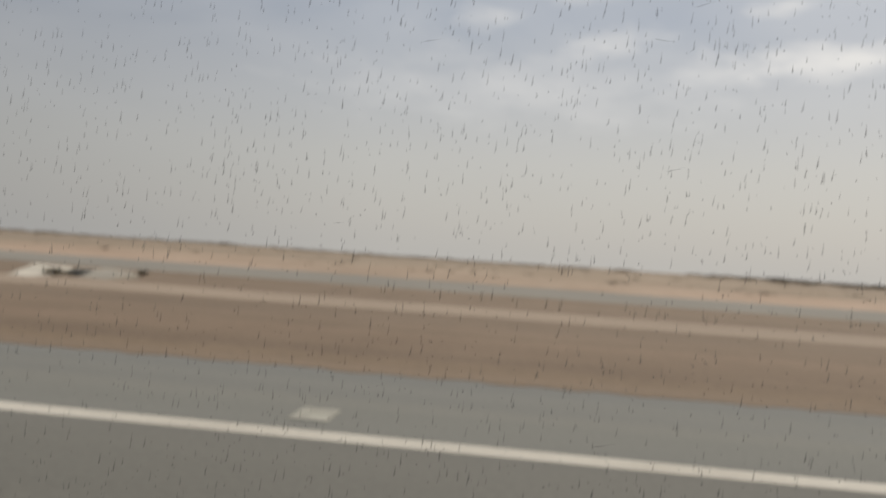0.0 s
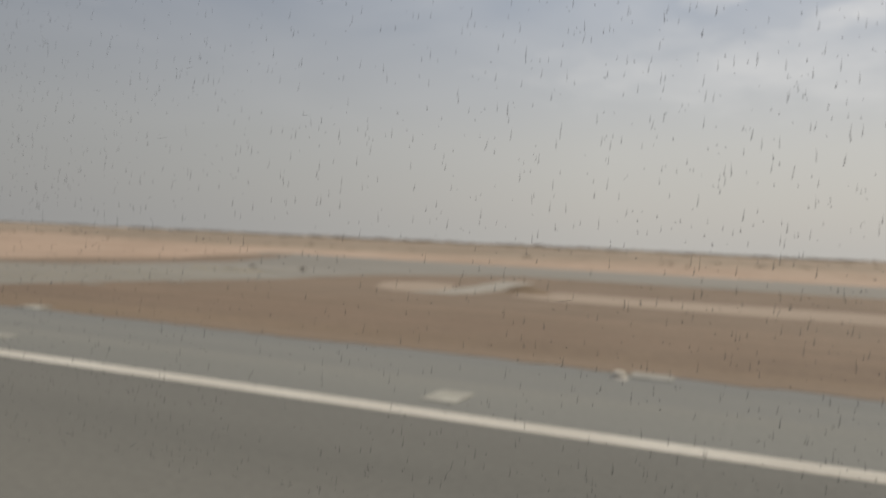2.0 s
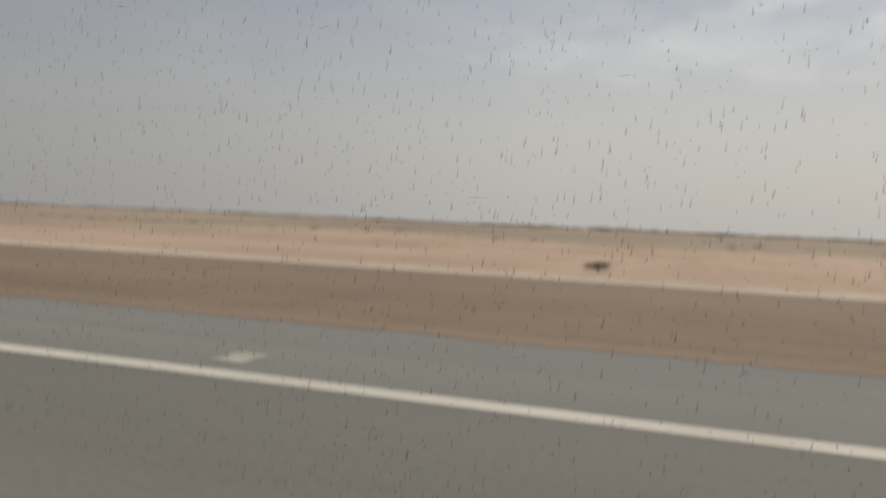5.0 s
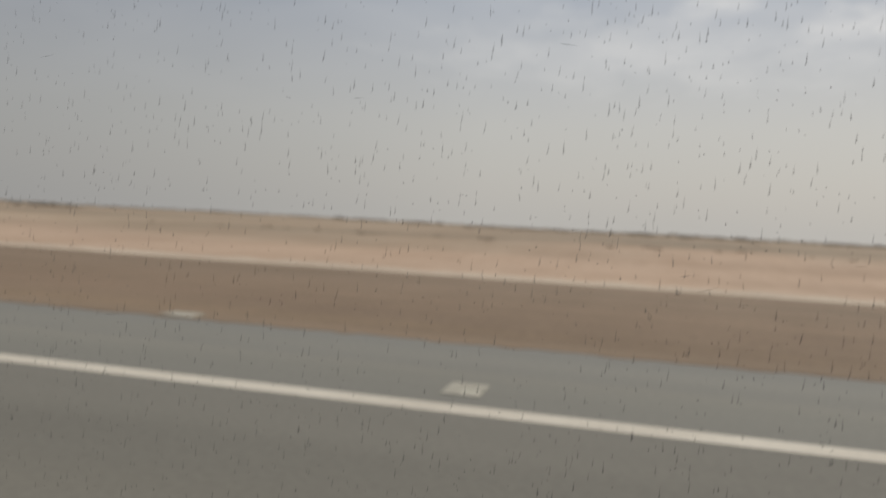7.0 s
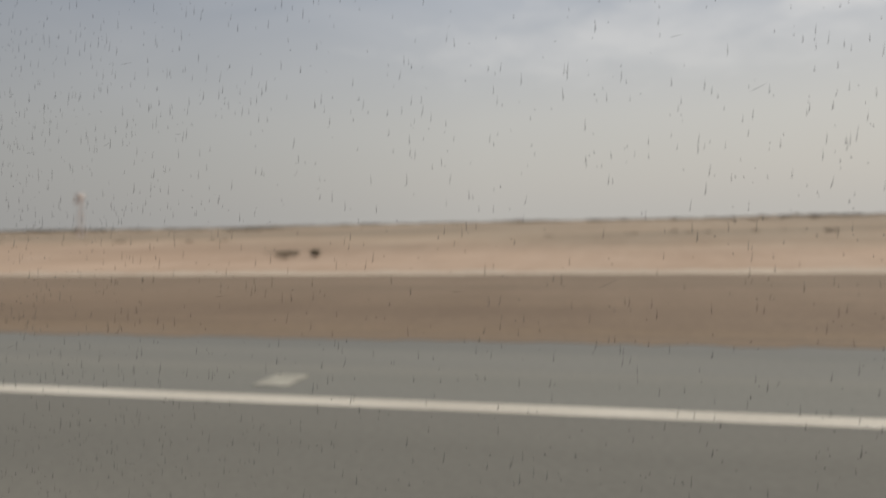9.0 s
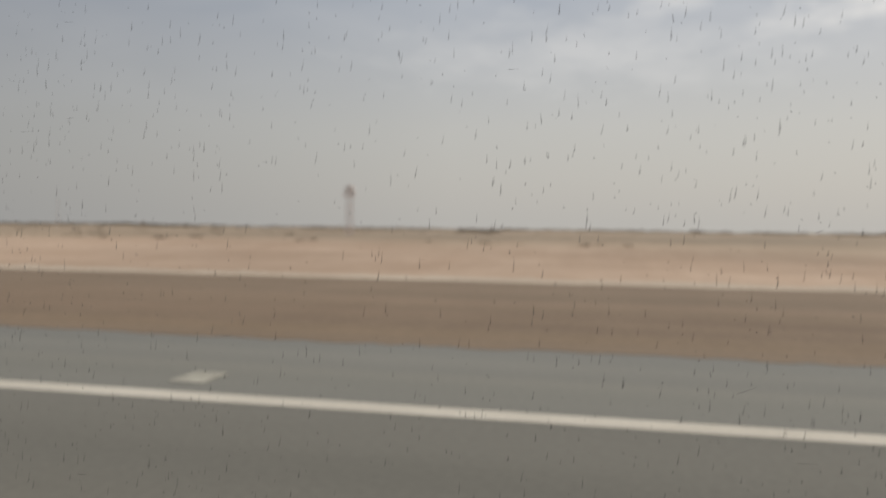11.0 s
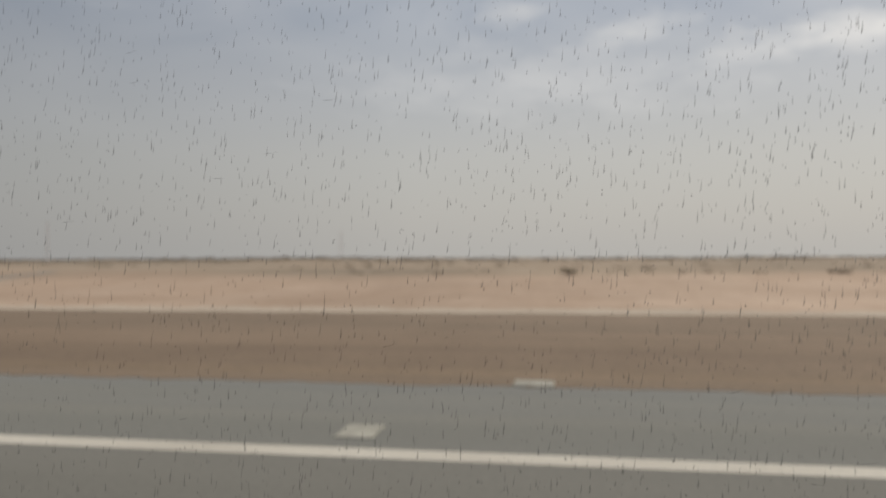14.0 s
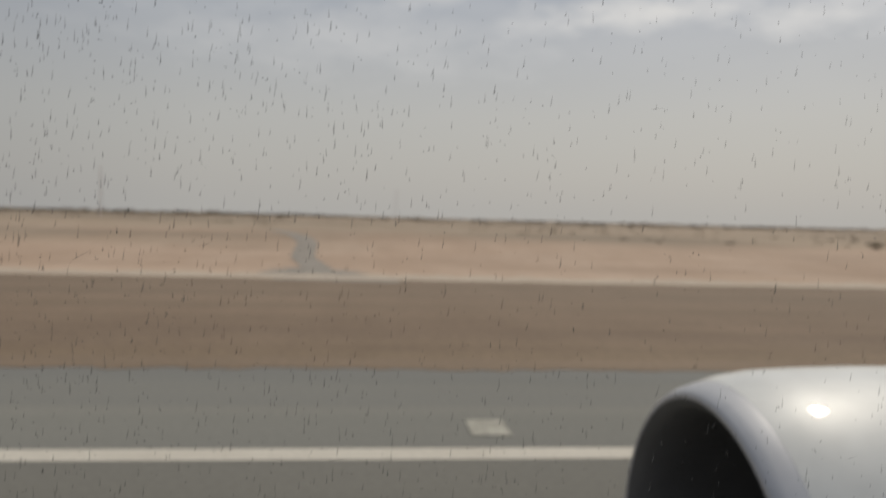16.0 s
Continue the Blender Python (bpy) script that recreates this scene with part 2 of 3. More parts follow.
def ramped(material, value, stops):
    n, l = material.node_tree.nodes, material.node_tree.links
    r = n.new("ShaderNodeValToRGB")
    for k, (at, tone) in enumerate(stops):
        e = r.color_ramp.elements[k] if k < 2 else r.color_ramp.elements.new(at)
        e.position, e.color = at, (*tone, 1)
    l.new(value, r.inputs["Fac"])
    return r.outputs["Color"]


def banded(material, y0, y1, warp, scale, stops):
    """Long uneven bands of tone beside the runway, wear and painted-in haze: by the distance y, shifted by stretched
    noise.
    """
    n, l = material.node_tree.nodes, material.node_tree.links
    co, sep, mp, no, add, rng = (n.new("ShaderNode" + k) for k in ("TexCoord", "SeparateXYZ", "Mapping", "TexNoise", "Math", "MapRange"))
    mp.inputs["Scale"].default_value = (*scale, 1.0)
    no.inputs["Scale"].default_value, no.inputs["Detail"].default_value = 1.0, 5.0
    l.new(co.outputs["Object"], sep.inputs["Vector"])
    l.new(co.outputs["Object"], mp.inputs["Vector"])
    l.new(mp.outputs["Vector"], no.inputs["Vector"])
    add.operation = "MULTIPLY_ADD"
    add.inputs[1].default_value = warp
    l.new(no.outputs["Fac"], add.inputs[0])
    l.new(sep.outputs["Y"], add.inputs[2])
    rng.inputs["From Min"].default_value, rng.inputs["From Max"].default_value = y0 + warp / 2, y1 + warp / 2
    l.new(add.outputs[0], rng.inputs["Value"])
    over(material, 1.0, ramped(material, rng.outputs["Result"], [(k, t) for k, t in stops]))


def blotched(material, scale, seed, stops):
    """Broad uneven blotches, longer away from the runway than along it."""
    n, l = material.node_tree.nodes, material.node_tree.links
    co, mp, no = (n.new("ShaderNode" + k) for k in ("TexCoord", "Mapping", "TexNoise"))
    mp.inputs["Scale"].default_value = (*scale, 1.0)
    mp.inputs["Location"].default_value = (seed, seed * 0.7, 0)
    no.inputs["Scale"].default_value, no.inputs["Detail"].default_value, no.inputs["Roughness"].default_value = 1.0, 5.0, 0.62
    l.new(co.outputs["Object"], mp.inputs["Vector"])
    l.new(mp.outputs["Vector"], no.inputs["Vector"])
    over(material, 1.0, ramped(material, no.outputs["Fac"], stops))


# olive gravel at the asphalt, then redder, then greyer
banded(GRAVEL, 17.0, 57.0, 9.0, (0.03, 0.5), ((0.0, (1.02, 1.01, 0.96)), (1.0, (1.06, 1.06, 1.07)), (0.06, (1.02, 1.0, 0.96)), (0.12, (0.92, 0.90, 0.89)), (0.22, (0.95, 0.92, 0.91)), (0.36, (1.05, 1.03, 1.02)), (0.60, (1.0, 1.0, 1.01))))
blotched(GRAVEL, (0.35, 0.05), 3.0, ((0.30, (0.94, 0.93, 0.92)), (0.70, (1.06, 1.06, 1.06))))
banded(SHOULDER, 11.0, 17.4, 1.2, (0.02, 0.8), ((0.0, (0.97, 0.97, 0.96)), (1.0, (1.0, 1.0, 1.02)), (0.30, (1.0, 1.0, 0.98)), (0.42, (1.07, 1.06, 1.03)), (0.52, (0.98, 0.98, 0.98)), (0.70, (1.03, 1.03, 1.02)), (0.82, (0.96, 0.97, 0.98))))
banded(ASPHALT, 0.0, 11.0, 1.6, (0.02, 0.9), ((0.0, (1.0, 1.0, 1.0)), (1.0, (1.03, 1.03, 1.04)), (0.35, (0.97, 0.97, 0.97)), (0.55, (1.04, 1.03, 1.01)), (0.72, (0.96, 0.96, 0.96)), (0.86, (1.02, 1.02, 1.02))))
# painted-in sheen and haze: the taxiway's colour grows paler away from the runway
banded(OLD_ASPHALT, 13.0, 60.0, 6.0, (0.05, 0.2), ((0.0, (1.0, 1.0, 1.0)), (1.0, (1.42, 1.40, 1.36)), (0.10, (1.12, 1.11, 1.08)), (0.35, (1.34, 1.31, 1.25))))

# the plain: pale salmon sand near the runway, tan scrub ground farther out
SAND = surface("sand", (0.325, 0.238, 0.174), (0.472, 0.352, 0.264), fine=1.5, broad=0.06, stretch=3.0, bump=0.6, grit=0.14)
sn, sl = SAND.node_tree.nodes, SAND.node_tree.links
s_b = sn["Principled BSDF"]
s_co, s_sep = sn.new("ShaderNodeTexCoord"), sn.new("ShaderNodeSeparateXYZ")
sl.new(s_co.outputs["Object"], s_sep.inputs["Vector"])
s_map, s_no = sn.new("ShaderNodeMapping"), sn.new("ShaderNodeTexNoise")
s_map.inputs["Scale"].default_value = (0.5, 1.0, 1.0)
s_no.inputs["Scale"].default_value, s_no.inputs["Detail"].default_value = 0.018, 7.0
sl.new(s_co.outputs["Object"], s_map.inputs["Vector"])
sl.new(s_map.outputs["Vector"], s_no.inputs["Vector"])
s_sum = sn.new("ShaderNodeMath")
s_sum.operation = "MULTIPLY_ADD"
s_sum.inputs[1].default_value = 120.0
sl.new(s_no.outputs["Fac"], s_sum.inputs[0])
sl.new(s_sep.outputs["Y"], s_sum.inputs[2])
s_rng = sn.new("ShaderNodeMapRange")
s_rng.inputs["From Min"].default_value, s_rng.inputs["From Max"].default_value = 158.0, 182.0
sl.new(s_sum.outputs[0], s_rng.inputs["Value"])
s_mix = sn.new("ShaderNodeMix")
s_mix.data_type = "RGBA"
s_in = s_b.inputs["Base Color"].links[0].from_socket
s_rmp = sn.new("ShaderNodeValToRGB")
s_rmp.color_ramp.elements[0].position, s_rmp.color_ramp.elements[0].color = 0.34, (0.205, 0.165, 0.122, 1)
s_rmp.color_ramp.elements[1].position, s_rmp.color_ramp.elements[1].color = 0.66, (0.335, 0.262, 0.192, 1)
s_no2, s_map2 = sn.new("ShaderNodeTexNoise"), sn.new("ShaderNodeMapping")
s_map2.inputs["Scale"].default_value = (0.012, 0.03, 1.0)
s_no2.inputs["Scale"].default_value, s_no2.inputs["Detail"].default_value = 1.0, 6.0
sl.new(s_co.outputs["Object"], s_map2.inputs["Vector"])
sl.new(s_map2.outputs["Vector"], s_no2.inputs["Vector"])
sl.new(s_no2.outputs["Fac"], s_rmp.inputs["Fac"])
sl.new(s_rng.outputs["Result"], s_mix.inputs["Factor"])
sl.new(s_in, s_mix.inputs["A"])
sl.new(s_rmp.outputs["Color"], s_mix.inputs["B"])
sl.new(s_mix.outputs["Result"], s_b.inputs["Base Color"])
blotched(SAND, (0.10, 0.022), 11.0, ((0.36, (0.96, 0.935, 0.91)), (0.66, (1.06, 1.065, 1.07))))
blotched(SAND, (0.45, 0.07), 5.0, ((0.34, (0.95, 0.945, 0.94)), (0.68, (1.05, 1.055, 1.06))))


# ---- the lie of the land: a raised runway, a shallow swale beyond its verge, then a slow rise ----
LIE = ((17.3, 0.0), (55.0, -1.06), (80.0, -1.0), (95.0, -0.15), (107.0, 0.55), (142.0, 1.5), (182.0, 2.1), (230.0, 2.4))


def lie(y):
    if y <= LIE[0][0]:
        return 0.0
    for (a, za), (b, zb) in zip(LIE, LIE[1:]):
        if y <= b:
            return za + (zb - za) * (y - a) / (b - a)
    return LIE[-1][1]


# ---- mesh helpers ----
def part(name, bm, material, parent=None, label="", smooth=False):
    me = bpy.data.meshes.new(name)
    bm.to_mesh(me)
    bm.free()
    me.materials.append(material)
    if smooth:
        for f in me.polygons:
            f.use_smooth = True
    ob = new(name, me)
    if parent is not None:
        ob.parent = parent
    if label:
        tagged(ob, label)
    return ob


def ragged(points, step, jag, seed):
    """The outline through the points, cut into short steps and roughened sideways."""
    rnd, out = random.Random(seed), []
    for (ax, ay), (bx, by) in zip(points, points[1:] + points[:1]):
        length = math.hypot(bx - ax, by - ay)
        n = max(1, int(min(length / step, 1700)))
        for i in range(n):
            k = i / n
            s = (rnd.random() - 0.5) * jag if i else 0.0
            out.append((ax + (bx - ax) * k - (by - ay) / length * s, ay + (by - ay) * k + (bx - ax) / length * s))
    return out


def sheet(name, points, z, material, step=None, jag=0.0, seed=1):
    bm = bmesh.new()
    pts = ragged(points, step, jag, seed) if step else points
    f = bm.faces.new([bm.verts.new((x, y, 0.0)) for x, y in pts])
    f.normal_update()
    if f.normal.z < 0:
        f.normal_flip()
    for y, _ in LIE:
        bmesh.ops.bisect_plane(bm, geom=bm.verts[:] + bm.edges[:] + bm.faces[:], plane_co=(0, y, 0), plane_no=(0, 1, 0))
    bmesh.ops.triangulate(bm, faces=bm.faces[:])
    for v in bm.verts:
        v.co.z = lie(v.co.y) + z
    # its edges reach down into the ground
    rim = bmesh.ops.extrude_edge_only(bm, edges=[e for e in bm.edges if len(e.link_faces) == 1])
    for v in (g for g in rim["geom"] if isinstance(g, bmesh.types.BMVert)):
        v.co.z -= 0.03
    return part(name, bm, material)


def box(bm, x0, x1, y0, y1, z0, z1, bevel=0.0):
    r = bmesh.ops.create_cube(bm, size=1.0, matrix=Matrix.LocRotScale(((x0 + x1) / 2, (y0 + y1) / 2, (z0 + z1) / 2), None, (x1 - x0, y1 - y0, z1 - z0)))
    if bevel:
        edges = list({e for v in r["verts"] for e in v.link_edges})
        bmesh.ops.bevel(bm, geom=edges, offset=bevel, segments=1, affect="EDGES")
    return bm


def smooth_line(points, n=8):
    out = []
    for i in range(len(points) - 1):
        p0, p1, p2, p3 = (Vector(points[max(0, min(len(points) - 1, j))]) for j in (i - 1, i, i + 1, i + 2))
        for k in range(n):
            t = k / n
            out.append(0.5 * (2 * p1 + (p2 - p0) * t + (2 * p0 - 5 * p1 + 4 * p2 - p3) * t * t + (3 * p1 - p0 - 3 * p2 + p3) * t ** 3))
    return out + [Vector(points[-1])]


def ribbon(name, points, width, z, material, n=8):
    pts = smooth_line(points, n) if len(points) > 2 else [Vector(p) for p in points]
    bm, prev = bmesh.new(), None
    for i, p in enumerate(pts):
        d = (pts[min(i + 1, len(pts) - 1)] - pts[max(i - 1, 0)]).normalized()
        s = Vector((-d.y, d.x)) * width / 2
        pair = [bm.verts.new((q.x, q.y, lie(q.y) + z)) for q in (p + s, p - s)]
        if prev:
            bm.faces.new((prev[0], prev[1], pair[1], pair[0]))
        prev = pair
    return part(name, bm, material)


def grid(name, xs, ys, height, material):
    """A sheet of ground over the given lines in x and y."""
    nx, ny = len(xs), len(ys)
    verts = [(x, y, height(x, y)) for y in ys for x in xs]
    faces = [(j * nx + i, j * nx + i + 1, (j + 1) * nx + i + 1, (j + 1) * nx + i) for j in range(ny - 1) for i in range(nx - 1)]
    me = bpy.data.meshes.new(name)
    me.from_pydata(verts, [], faces)
    me.materials.append(material)
    for f in me.polygons:
        f.use_smooth = True
    return new(name, me)


# ---- the ground ----
def plain_height(x, y):
    if y < 150:
        return lie(y) - 0.06
    k = min(1.0, (y - 150) / 300)
    d = noise.noise((x / 130, y / 90, 3.1)) + 0.5 * noise.noise((x / 45, y / 40, 7.7))
    dune = max(0.0, d - 0.1) * 2.4 * k
    return lie(y) - 0.06 + dune * (1.0 if y < 1400 else max(0.2, 1 - (y - 1400) / 1500))


XS = [-5000, -4000, -3200, -2600, -2200] + list(range(-1900, 1300, 20)) + [1400, 1700, 2200, 3000, 4000]
YS = [-4000, -2000, -800, -200, -60, 0, 17.3, 55, 80, 95, 107, 125, 142, 150, 166, 182, 198, 214, 230] + list(range(246, 1400, 18)) + [1500, 1800, 2300, 3000, 4000, 4900]
tagged(grid("ground", XS, YS, plain_height, SAND), "flat salmon and tan desert sand to the horizon", "ground", kind="structure")

tagged(sheet("runway", [(-900, -27), (300, -27), (300, 11.0), (-900, 11.0)], 0.0, ASPHALT), "long dark grey worn asphalt runway", "runway", kind="structure")
tagged(sheet("runway_shoulder", [(-900, 11.0), (300, 11.0), (300, 17.25), (300, 19), (-900, 19), (-900, 17.25)], 0.0, SHOULDER), "paler grey asphalt shoulder outside the edge line", "shoulder", kind="structure")
tagged(sheet("taxiway", [(-122, 18.5), (-78, 18.5), (-78, 96.5), (-123, 98)], -0.004, OLD_ASPHALT),
       "grey asphalt taxiway leaving the runway", "taxiway", kind="structure")
# haze painted as a paler sheet, also laid over the taxiway's far part
tagged(sheet("parallel_taxiway", [(-123, 62), (-78, 62), (-78, 84), (300, 84), (300, 95.5), (-124, 97.5)], 0.0, HAZED_ASPHALT, 1.2, 0.5, 9),
       "grey taxiway beside the runway, its colour paled for haze", "taxiway", kind="structure")
tagged(sheet("taxiway_mouth", [(-123, 11.34), (-82, 11.34), (-80, 14.5), (-79, 18.5), (-124, 18.5), (-124.5, 14.5)], 0.004, OLD_ASPHALT, 0.9, 0.3, 4), "darker asphalt where the taxiway meets the runway", "taxiway", kind="structure")
tagged(sheet("gravel_verge", [(-900, 17.35), (-130, 17.3), (-124.8, 17.3), (-122, 18.0), (-120.4, 20), (-119.6, 24), (-118.6, 32), (-117.0, 48), (-116.3, 60), (-116.5, 78),
                              (-117.0, 90), (-118.0, 96.5), (-121.5, 95), (-125.4, 88), (-127.4, 70), (-127.4, 55.3), (-900, 55.3)], 0.007, GRAVEL, 0.8, 0.22, 5),
       "dark brown graded gravel verge along the runway", "verge", kind="structure")
tagged(sheet("gravel_verge", [(300, 17.35), (-73, 17.35), (-77.5, 17.1), (-81, 17.7), (-83.6, 19), (-85.4, 21.5), (-87.8, 33), (-91.0, 50), (-92.0, 62), (-91, 72), (-87, 80), (-79, 84), (300, 84)],
             0.007, GRAVEL, 0.8, 0.22, 6), "dark brown graded gravel verge along the runway", "verge", kind="structure")
tagged(sheet("service_track", [(300, 51.5), (-66, 51.0), (-70.6, 54), (-71.5, 59), (-69, 62.5), (300, 62.5)], 0.012, TRACK, 0.9, 0.5, 7), "pale dusty service track across the gravel", "track", kind="structure")
tagged(sheet("service_track", [(-84.5, 60.5), (-81.5, 53), (-77.5, 49), (-76.0, 52), (-77.6, 60), (-79.5, 65), (-83.0, 65.5)], 0.012, TRACK, 0.8, 0.5, 8), "pale dusty patch at the end of a track", "track", kind="structure")


FRINGE = surface("ochre_fringe", (0.178, 0.131, 0.091), (0.246, 0.183, 0.128), fine=5.0, broad=0.35, stretch=6.0, bump=0.6, grit=0.25)
for i, (a, b) in enumerate(((-900, -131), (-72, 300))):
    tagged(sheet("sand_fringe", [(a, 17.22), (b, 17.22), (b, 17.6), (b - 2, 18.7), (a + 2, 18.7), (a, 17.6)], 0.011, FRINGE, 0.45, 0.34, 51 + i),
           "ragged ochre fringe of blown sand along the asphalt edge", "fringe", kind="structure")


def berm(name, points, width, height, material, seed):
    """A low uneven ridge of bladed sand."""
    rnd, pts = random.Random(seed), []
    for a, b in zip(points, points[1:]):
        a, b = Vector(a), Vector(b)
        n = max(2, int((b - a).length / 1.2))
        pts += [a.lerp(b, i / n) for i in range(n)]
    bm, prev = bmesh.new(), None
    for i, p in enumerate(pts):
        d = (pts[min(i + 1, len(pts) - 1)] - pts[max(i - 1, 0)]).normalized()
        s = Vector((-d.y, d.x))
        w, h, o = width * rnd.uniform(0.8, 1.2), height * rnd.uniform(0.5, 1.3), rnd.uniform(-0.15, 0.15)
        ring = []
        for k, z in ((-0.5, -0.05), (-0.2, 0.7), (0.12, 1.0), (0.5, -0.05)):
            q = p + s * (k * w + o)
            ring.append(bm.verts.new((q.x, q.y, lie(q.y) + max(-0.06, z * h))))
        if prev:
            for j in range(3):
                bm.faces.new((prev[j], ring[j], ring[j + 1], prev[j + 1]))
        prev = ring
    bmesh.ops.recalc_face_normals(bm, faces=bm.faces)
    return part(name, bm, material, smooth=True)


tagged(berm("sand_berm", [(-900, 56.6), (-129.5, 56.6)], 4.0, 0.2, RIM, 11), "low pale ridge of bladed sand beside the gravel", "berm", kind="structure")

# ---- painted lines ----
tagged(ribbon("runway_edge_line", [(300, 11.02), (-900, 11.02)], 0.54, 0.004, WHITE), "solid worn white runway edge line", "line", kind="structure")
for pts, w, m in (
    ([(-82, 11.55), (-84.9, 12.0), (-87.6, 13.4), (-90.0, 15.8), (-91.3, 18), (-92.4, 23), (-94, 32), (-98, 51), (-101, 72)], 0.24, PALE_YELLOW),
    ([(-122.4, 11.5), (-119.4, 12.1), (-117.2, 13.2), (-115.3, 15.0), (-114.0, 17.8), (-113.0, 22), (-112, 31), (-109.8, 56), (-108, 72)], 0.17, PALE_YELLOW),
    ([(-102.2, 19.0), (-102.6, 27), (-103.5, 38), (-104.8, 54), (-105.0, 66)], 0.22, PALE_YELLOW),
    ([(-108.4, 63.2), (-104.0, 63.8), (-99.6, 64.4)], 1.0, PALE_YELLOW),
):
    tagged(ribbon("taxiway_line", pts, w, 0.008, m), "faded yellow painted taxiway line", "line", kind="structure")
for pts in ([(-99.2, 10.6), (-98.6, 10.2), (-96.9, 8.1), (-95.2, 6.5), (-92, 4.4), (-86, 1.8)], [(-105.3, 10.6), (-106.4, 9.1), (-107.5, 7.8), (-109.8, 5.8), (-113, 3.6), (-119, 1.2)]):
    tagged(ribbon("lead_in_line", pts, 0.20, 0.008, LEAD_YELLOW), "yellow curved lead-in line on the runway", "line", kind="structure")
for a, b, w in (
    ((-85.6, 12.1), (-84.4, 14.4), 0.34), ((-89.6, 15.5), (-87.7, 16.7), 0.28), ((-80.6, 13.3), (-80.3, 11.3), 0.34), ((-90.7, 19.4), (-88.7, 19.6), 0.25),
    ((-124.7, 11.35), (-124.4, 13.3), 0.32), ((-120.4, 13.9), (-119.3, 12.4), 0.42), ((-117.1, 16.8), (-114.9, 15.4), 0.34), ((-115.3, 22.3), (-112.7, 21.8), 0.28),
):
    tagged(ribbon("taxiway_dash", [a, b], w, 0.012, YELLOW), "short thick yellow dash beside the taxiway curve", "marking", "taxiway dashes", "structure")
cross = tagged(new("closed_cross"), "orange painted cross closing the taxiway entrance", "marking")
ribbon("cross_bar", [(-103.9, 13.0), (-101.3, 15.0)], 0.36, 0.010, ORANGE).parent = cross
ribbon("cross_bar", [(-103.7, 15.3), (-101.35, 12.7)], 0.36, 0.014, ORANGE).parent = cross
for x0, y0, x1, y1, w in ((-73.9, 5.85, -72.0, 6.1, 0.20), (-120.2, 7.7, -118.1, 7.8, 0.34), (-352.3, 7.8, -350.6, 7.8, 0.12), (-418.9, 9.1, -417.8, 9.2, 0.14), (-420.9, 8.8, -419.9, 8.86, 0.14), (-422.7, 8.0, -421.6, 8.05, 0.14)):
    tagged(ribbon("skid_mark", [(x0, y0), (x1, y1)], w, 0.004, RUBBER), "black rubber skid mark on the runway", "skid mark", "skid marks", "structure")


# ---- white pads outside the edge line and along the edge of the asphalt ----
def pad(x, y, wide, deep, name="marker_pad", label="small worn white pad outside the runway edge line", group="edge line pads", h=0.02, paint=PAD):
    bm = bmesh.new()
    box(bm, -wide / 2, wide / 2, -deep / 2, deep / 2, 0, h, 0.008)
    ob = part(name, bm, paint)
    ob.location = (x, y, lie(y))
    ob.rotation_euler = (-0.0281 if y > 17.8 and y < 55 else 0.0, 0, 0)
    if y > 17.8:
        ob.location.z += 0.014
    return tagged(ob, label, "marker", group)


first = pad(11.6, 12.38, 0.64, 0.95)
for k in range(0, 52):
    if k not in (7, 8, 9, 10):
        copy_thing(first, pose(-k * 11.6, 12.38, 0))
for x, y in ((-87.0, 14.5), (-84.0, 13.1), (-83.2, 12.8), (-82.1, 12.55), (-81.1, 12.5), (-122.7, 12.45), (-121.6, 12.65), (-117.7, 14.7), (-116.8, 15.3)):
    pad(x, y, 0.48, 0.5, "patch", "small pale patch beside the taxiway curve", "curve patches", 0.015, WORN_PAD)
for x, y, w in ((-34.3, 17.6, 0.75), (-28.5, 18.7, 1.0), (-55.2, 17.0, 0.9), (-74.5, 17.5, 0.75), (-124.6, 17.5, 0.7), (-217.6, 17.7, 0.9), (-391.6, 17.6, 0.9), (-408.9, 19.3, 0.6), (-412.6, 18.95, 0.55), (-120.4, 25.4, 0.9), (-120.0, 41, 1.5), (-133.1, 21.4, 0.7), (-84.4, 21.3, 0.7), (-82.6, 20.6, 1.0), (-85.8, 30.0, 1.2), (-87.3, 38.0, 1.2), (-106.6, 67.5, 1.6), (-101.2, 66.5, 1.4), (-449.8, 17.6, 0.9), (-507.8, 17.6, 0.95)):
    dusty = -90 < x < -82 or -121 < x < -110 or x == -55.2
    pad(x, y, w, 0.75, "cover_slab", "low white concrete cover slab at the edge of the gravel", "cover slabs", 0.025 if dusty else 0.05, WORN_PAD if dusty else PAD)


# no lamp: stands for a flat white slab, squashed to fit the camera's view
def flat_marker(x, y):
    base = tagged(new("flat_marker"), "low squashed white marker on a round base", "light")
    base.location = (x, y, 0.0)
    base.scale = (1.25, 1.25, 0.55)
    bm = bmesh.new()
    bmesh.ops.create_cone(bm, cap_ends=True, segments=16, radius1=0.17, radius2=0.14, depth=0.06, matrix=Matrix.Translation((0, 0, 0.03)))
    part("base_ring", bm, CONCRETE, base)
    bm = bmesh.new()
    bmesh.ops.create_cone(bm, cap_ends=True, segments=12, radius1=0.09, radius2=0.08, depth=0.06, matrix=Matrix.Translation((0, 0, 0.085)))
    stem = part("stem", bm, MAST, base)
    bm = bmesh.new()
    bmesh.ops.create_uvsphere(bm, u_segments=12, v_segments=8, radius=0.12, matrix=Matrix.Translation((0, 0, 0.17)))
    part("globe", bm, CONCRETE, stem, "flattened white ball", smooth=True)


flat_marker(-55.8, 16.4)


